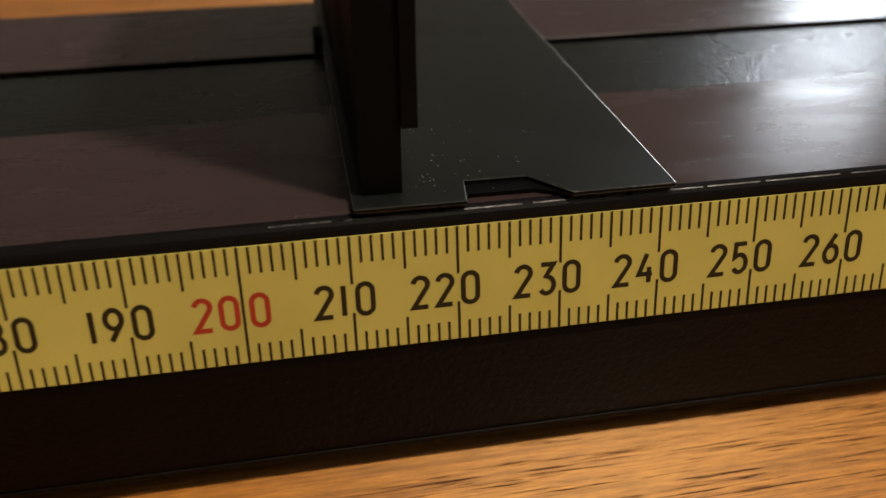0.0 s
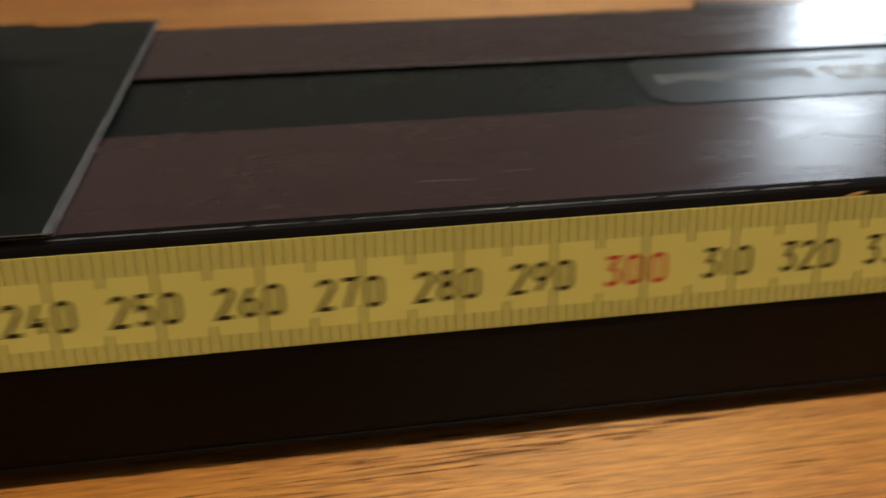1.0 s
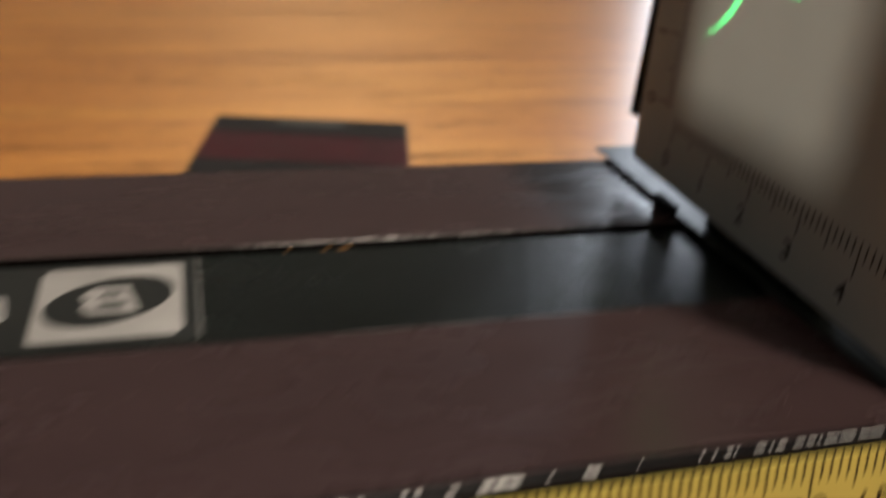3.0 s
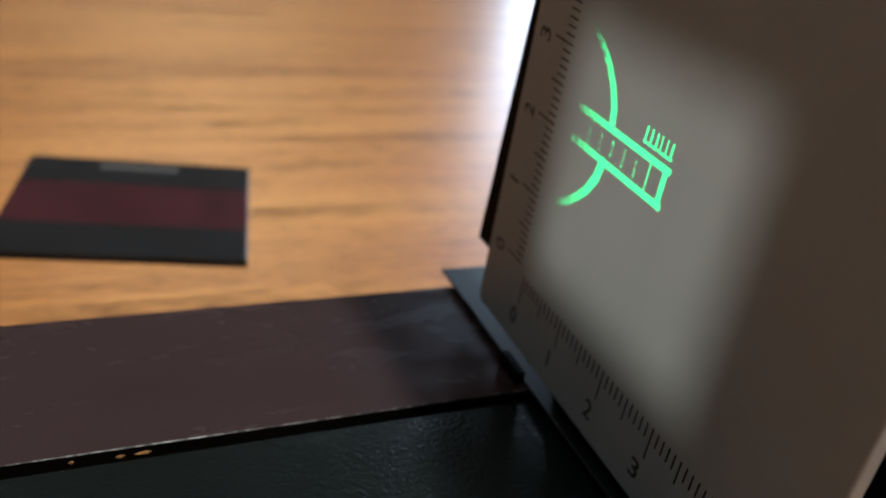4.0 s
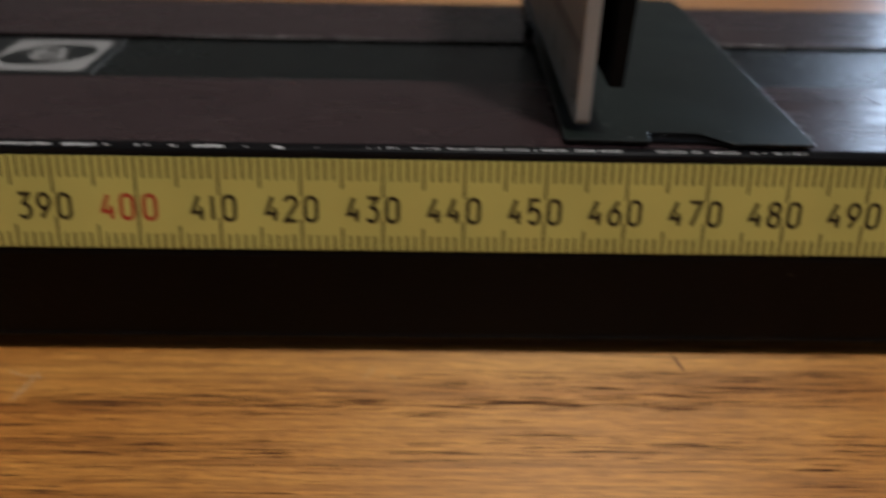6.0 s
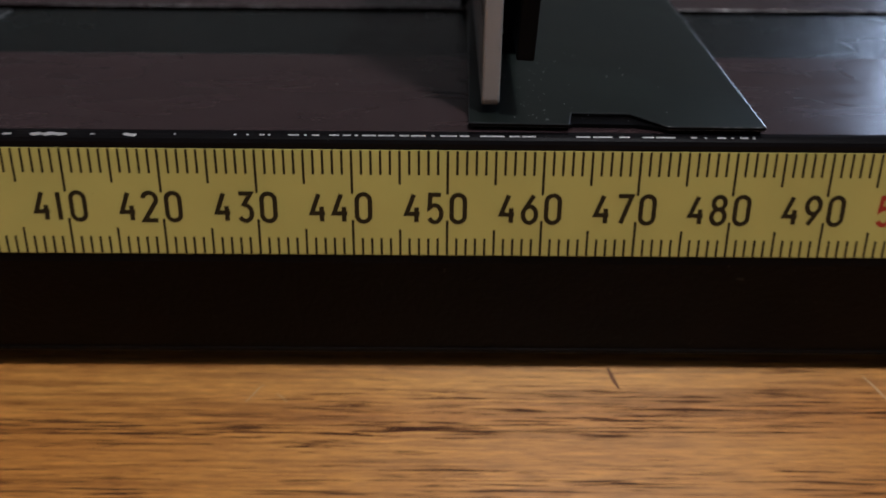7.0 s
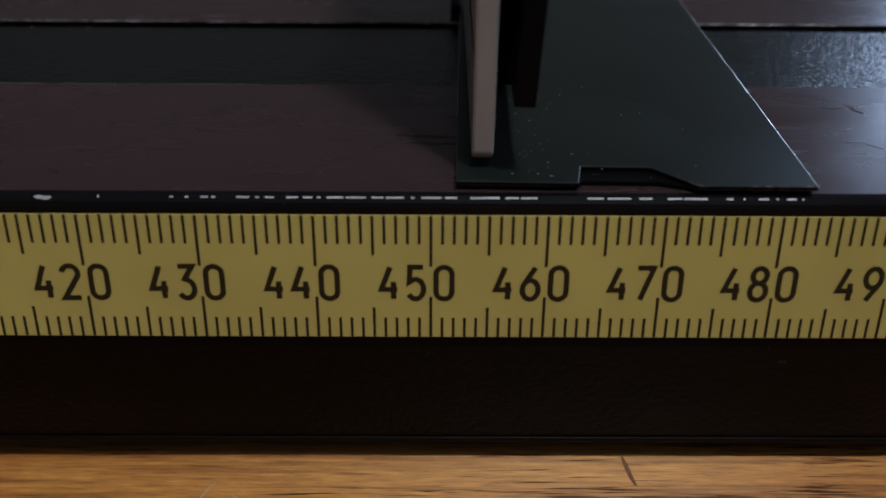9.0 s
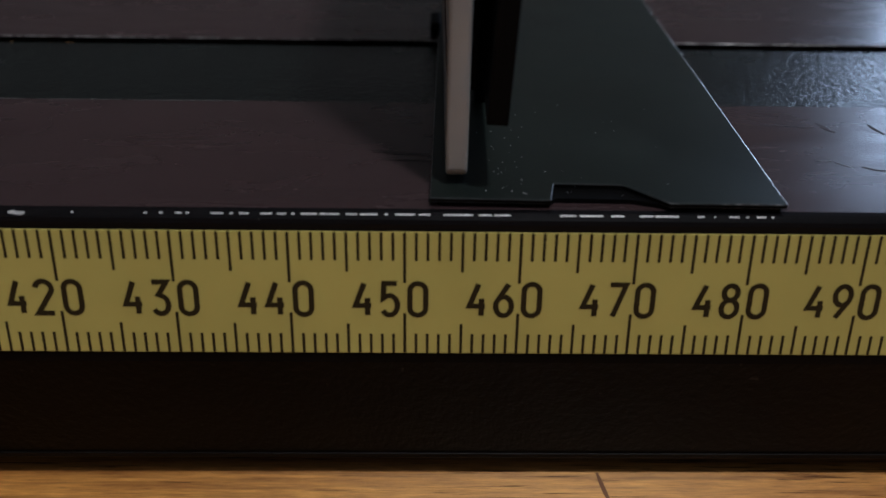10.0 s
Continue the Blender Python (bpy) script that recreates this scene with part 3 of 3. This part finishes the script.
def image_slide():
    """Added, unseen opaque slide with the figure cut out of it as fine holes, in front of the small added green lamp
    that throws it on the screen.
    """
    carrier = bpy.data.objects["lens_plate"]
    bpy.context.view_layer.update()
    into, back = SCREEN_OB.matrix_world.inverted(), carrier.matrix_world.inverted()
    source = Vector(ADDED_FIGURE_LAMP)
    plane_x = source.x + 0.010
    # the cut-out is laid out on a grid of 0.12 mm on the screen, carried back to the slide along the lamp's rays
    cell = 0.12
    ys, zs = np.arange(30.5, 54.0, cell), np.arange(18.5, 47.5, cell)
    gy, gz = np.meshgrid(ys + cell / 2, zs + cell / 2)
    clear = np.zeros(gy.shape)
    for points, share in figure_lines():
        for (ya, za, wa), (yb, zb, wb) in zip(points, points[1:]):
            d = np.array((yb - ya, zb - za))
            t = np.clip(((gy - ya) * d[0] + (gz - za) * d[1]) / (d @ d), 0, 1)
            inside = np.hypot(gy - ya - t * d[0], gz - za - t * d[1]) < (wa + (wb - wa) * t) * 0.56
            clear = np.maximum(clear, inside * share)
    fade = np.clip((gy - 43.5) / 8.0, 0, 1)
    clear *= 1 - fade * fade * (3 - 2 * fade)
    open_cell = np.random.default_rng(7).random(gy.shape) < clear
    out = SCREEN_OB.matrix_world

    def on_slide(y, z):
        p = out @ (Vector((1.35, y, z)) * MM)
        return back @ (source + (p - source) * ((plane_x - source.x) / (p.x - source.x)))

    verts, faces = [], []

    def quad(ya, yb, za, zb):
        k = len(verts)
        verts.extend(on_slide(y, z) for y, z in ((ya, za), (yb, za), (yb, zb), (ya, zb)))
        faces.append((k, k + 1, k + 2, k + 3))

    for r in range(len(zs)):
        start = 0
        for c in range(len(ys) + 1):
            if c == len(ys) or open_cell[r, c]:
                if c > start:
                    quad(ys[start], ys[c - 1] + cell, zs[r], zs[r] + cell)
                start = c + 1
    ya, yb, za, zb = ys[0], ys[-1] + cell, zs[0], zs[-1] + cell
    for one in ((ya - 30, ya, za - 30, zb + 30), (yb, yb + 30, za - 30, zb + 30), (ya, yb, za - 30, za), (ya, yb, zb, zb + 30)):
        quad(*one)
    data = bpy.data.meshes.new("image_slide")
    data.from_pydata(verts, [], faces)
    data.materials.append(BLACK)
    slide = new("image_slide", data)
    slide.parent = carrier
    slide["label"] = "tiny added opaque slide, out of view, with a cut-out figure"
    top = back @ Vector((plane_x, source.y, source.z))
    x, y, z = (v / MM for v in top)
    # invented arm that carries the unseen slide
    part("added_slide_arm", box(6.2, x + 0.3, y - 1.0, y + 1.0, z + 1.6, z + 3.2, 0.2), BLACK, carrier)


image_slide()


def board():
    """Square two-tone board lying on the table behind the bench."""
    m = pose(0.3836, 0.1496, TABLE_Z * MM, 0, 0, -12.5)
    t = thing("colour_board", m)
    part("middle_band", box(0, 54, 14.5, 36, 0, 2.0, 0.2), MAROON, t, "dark maroon band")
    part("front_band", box(0, 54, 0, 14.5, 0, 2.0, 0.3), CHARCOAL, t)
    back = part("back_band", box(0, 54, 36, 50.5, 0, 2.0, 0.3), CHARCOAL, t)
    part("print_bar", box(17, 36, 44.5, 47.5, 2.0, 2.04), GREY, back, "pale grey unreadable print")
    tagged(t, "flat dark board with a maroon middle band, lying on the table", "board")


board()


# ---- marks and dust ----
SCRATCH_PALE = material("pale_scratch", (0.55, 0.38, 0.20), 0.5)
SCRATCH_DARK = material("dark_scratch", (0.02, 0.009, 0.005), 0.6)
SCRATCH_STAIN = material("dark_stained_dent", (0.20, 0.095, 0.045), 0.5)
STREAK = material("dull_dark_streak", (0.019, 0.0125, 0.012), 0.4, spec=0.25)
SCUFF = material("grey_scuff", (0.075, 0.070, 0.070), 0.5)
DUST = material("pale_dust", (0.42, 0.42, 0.42), 0.8)


def scratch(points, width, z, mat, parent, name="scratch"):
    """A thin line, scratched or streaked, a hair above the surface (millimetres)."""
    b = bmesh.new()
    n = len(points)
    rows = []
    for i in range(n):
        a, c = Vector(points[max(i - 1, 0)]), Vector(points[min(i + 1, n - 1)])
        d = (c - a).normalized()
        w = width * (0.25 + 0.75 * math.sin(math.pi * (i + 0.5) / n)) / 2
        p, q = Vector(points[i]), Vector((-d.y, d.x)) * w
        rows.append((b.verts.new(Vector((*(p + q), z)) * MM), b.verts.new(Vector((*(p - q), z)) * MM)))
    for (a, c), (e, f) in zip(rows, rows[1:]):
        b.faces.new((a, e, f, c))
    return part(name, b, mat, parent)


TABLE = bpy.data.objects["table"]
TZ = TABLE_Z + 0.03
scratch([(427.4, -5.9), (428.0, -4.6), (428.4, -3.6), (428.9, -2.9)], 0.18, TZ, SCRATCH_PALE, TABLE)
scratch([(430.6, -4.4), (431.3, -4.9), (432.0, -5.9)], 0.14, TZ, SCRATCH_PALE, TABLE)
scratch([(469.5, 0.8), (469.7, -0.6), (469.9, -2.0), (470.2, -3.2)], 0.5, TZ, SCRATCH_STAIN, TABLE)
scratch([(499.6, -0.5), (500.2, -2.5), (501.0, -6.0), (501.8, -9.5)], 0.30, TZ, SCRATCH_PALE, TABLE)
scratch([(384.1, -10.7), (384.6, -8.0), (385.3, -4.7)], 0.30, TZ, SCRATCH_PALE, TABLE)
scratch([(381.5, -4.5), (383.0, -5.2), (386.2, -5.8)], 0.22, TZ, SCRATCH_PALE, TABLE)
BZ = TOP_Z + 0.02
scratch([(493.1, 21.6), (493.5, 20.6), (493.6, 19.8), (494.2, 19.0)], 0.55, BZ, SCRATCH_DARK, BENCH_OB)
scratch([(490.8, 20.5), (491.6, 20.2), (492.4, 20.4)], 0.4, BZ, SCRATCH_DARK, BENCH_OB)
scratch([(491.2, 11.6), (491.8, 11.0), (492.5, 10.3)], 0.25, BZ, SCUFF, BENCH_OB, "scuff")
scratch([(486.8, 20.9), (489.0, 20.7), (491.2, 20.5)], 0.14, BZ, STREAK, BENCH_OB)
scratch([(489.4, 11.9), (490.3, 11.8), (491.0, 11.9)], 0.3, BZ, SCUFF, BENCH_OB, "scuff")
scratch([(493.4, 10.6), (494.4, 9.9), (495.6, 9.7)], 0.35, BZ, SCRATCH_DARK, BENCH_OB)
scratch([(498.6, 21.2), (498.8, 20.0), (499.2, 18.6)], 0.5, BZ, SCRATCH_DARK, BENCH_OB)
scratch([(277.0, 7.8), (280.0, 7.7), (283.4, 7.4)], 0.22, BZ, SCUFF, BENCH_OB, "scuff")
scratch([(286.5, 9.2), (288.0, 9.0), (290.0, 9.1)], 0.18, BZ, SCUFF, BENCH_OB, "scuff")
scratch([(520.5, 74.0), (524.0, 73.0), (529.5, 70.8)], 0.9, BZ, SCRATCH_DARK, BENCH_OB)
# two dark streaks painting the screen's shadow and reflection beside its holder
scratch([(446.5, 13.2), (449.0, 12.9), (452.2, 12.4)], 0.8, BZ, STREAK, BENCH_OB)
scratch([(447.5, 11.4), (450.0, 11.2), (452.2, 11.1)], 0.5, BZ, STREAK, BENCH_OB)
part("paint_chip", prism([(322.3, 27.25), (323.2, 27.35), (324.6, 27.8), (323.8, 27.9), (322.6, 27.6)], -0.12, 0.06, axis="y"), CHIP, BENCH_OB, "pale chip in the paint")


BARE = material("bare_bright_metal", (0.46, 0.45, 0.44), 0.45, 0.35)


RIM_RUB = worn_edge("dull_rubbed_rim", 0.30, 0.48, (0.012, 0.011, 0.012), 0.3, 0.3, (0.16, 0.157, 0.157))


def worn_patch(x0, x1, depth, seed, thin=False, mat=BARE):
    """Paint worn off the front edge of the rail between two marks (millimetres)."""
    rng = random.Random(seed)
    b = bmesh.new()
    n = max(3, int((x1 - x0) / 0.35))
    rows = []
    for i in range(n + 1):
        x = x0 + (x1 - x0) * i / n
        end = 0.35 if i in (0, n) else 1.0
        drop = depth * end * rng.uniform(0.25, 1.0)
        back = 0.42 + 0.40 * end * rng.uniform(0.1, 1.0) * min(depth, 1.0)
        lean = rng.uniform(-0.12, 0.12)
        if thin:
            line = ((x, 0.36 + 0.05 * rng.random(), 28.69), (x, 0.53, 28.765))
        else:
            line = ((x + lean, 0.34 - 0.30 * drop, 28.685 - 0.36 * drop), (x, 0.34, 28.69), (x - lean, back, 28.73 + 0.40 * (back - 0.42)))
        rows.append([b.verts.new(Vector(p) * MM) for p in line])
    for r, q in zip(rows, rows[1:]):
        for k in range(len(r) - 1):
            b.faces.new((r[k], q[k], q[k + 1], r[k + 1]))
    part("worn_patch", b, mat, BENCH_OB, "bare bright metal where the paint is worn off")


for n, (x0, x1, depth) in enumerate(((374.6, 390.4, 0.45), (391.6, 395.8, 0.5), (396.6, 397.2, 0.3), (400.3, 400.9, 0.4), (401.5, 402.1, 0.4), (404.4, 405.3, 0.45),
                                     (407.2, 411.0, 0.5), (413.3, 413.8, 0.15), (416.7, 418.1, 0.5), (364.0, 367.0, 0.15), (356.5, 358.6, 0.15))):
    worn_patch(x0, x1, depth, 40 + n)
thin_patches = ((421.9, 422.1), (428.0, 428.3), (429.3, 429.6), (430.6, 431.2), (431.5, 431.8), (433.6, 434.7), (435.2, 435.5), (436.0, 436.8), (437.8, 438.8), (439.2, 440.0), (440.4, 440.7),
                (441.2, 442.6), (442.8, 444.5), (445.0, 446.0), (446.2, 447.7), (448.3, 448.6), (449.2, 450.9), (451.2, 452.2), (453.3, 455.8), (456.3, 457.4), (457.6, 459.0),
                (463.2, 464.6), (464.9, 466.9), (467.6, 468.7), (470.0, 471.2), (471.4, 473.4), (475.0, 475.6), (476.4, 476.6), (477.7, 478.6), (479.2, 479.4), (480.1, 480.9), (481.4, 481.6))
for n, (x0, x1) in enumerate(thin_patches):
    worn_patch(x0, x1, 0.1, 90 + n, thin=True)


rng_rim = random.Random(17)
x = 203.0
while x < 322.0:
    run = rng_rim.uniform(2.0, 9.0)
    worn_patch(x, min(x + run, 323.0), 0.1, int(x * 10), True, RIM_RUB)
    x += run + rng_rim.uniform(0.2, 1.3)
# worn edge beside the strip, its highlight drawn in as thin grey lines
for x0, x1 in ((399.5, 408.0), (409.0, 418.5), (419.2, 431.5)):
    scratch([(x0, 26.42), ((x0 + x1) / 2, 26.38), (x1, 26.42)], 0.22, BZ, SCUFF, BENCH_OB, "scuff")


def dust(m, count, seed):
    """Tiny flakes of dust on a holder's base plate."""
    rng = random.Random(seed)
    b = bmesh.new()
    for _ in range(count):
        x, y = rng.uniform(4.2, 8.5) + rng.random() ** 3 * 16, 2.0 + rng.random() ** 1.5 * 24
        r = rng.uniform(0.03, 0.10)
        vs = [b.verts.new(Vector((x + r * math.cos(a) * rng.uniform(0.5, 1.6), y + r * math.sin(a), 0.93)) * MM) for a in (0.3, 2.2, 4.4)]
        top = b.verts.new(Vector((x, y, 0.93 + r * 0.8)) * MM)
        for i in range(3):
            b.faces.new((vs[i], vs[(i + 1) % 3], top))
    ob = mesh_object("dust", b, DUST)
    ob.matrix_world = m
    tagged(ob, "pale specks of dust on the black base plate", "dust", kind="stuff")


dust(pose(0.4521, 0.0006, HOLDER_Z * MM, 0, 0, -1.4), 60, 3)
dust(pose(0.2106, 0.0002, HOLDER_Z * MM, 0, 0, -1.0), 80, 5)
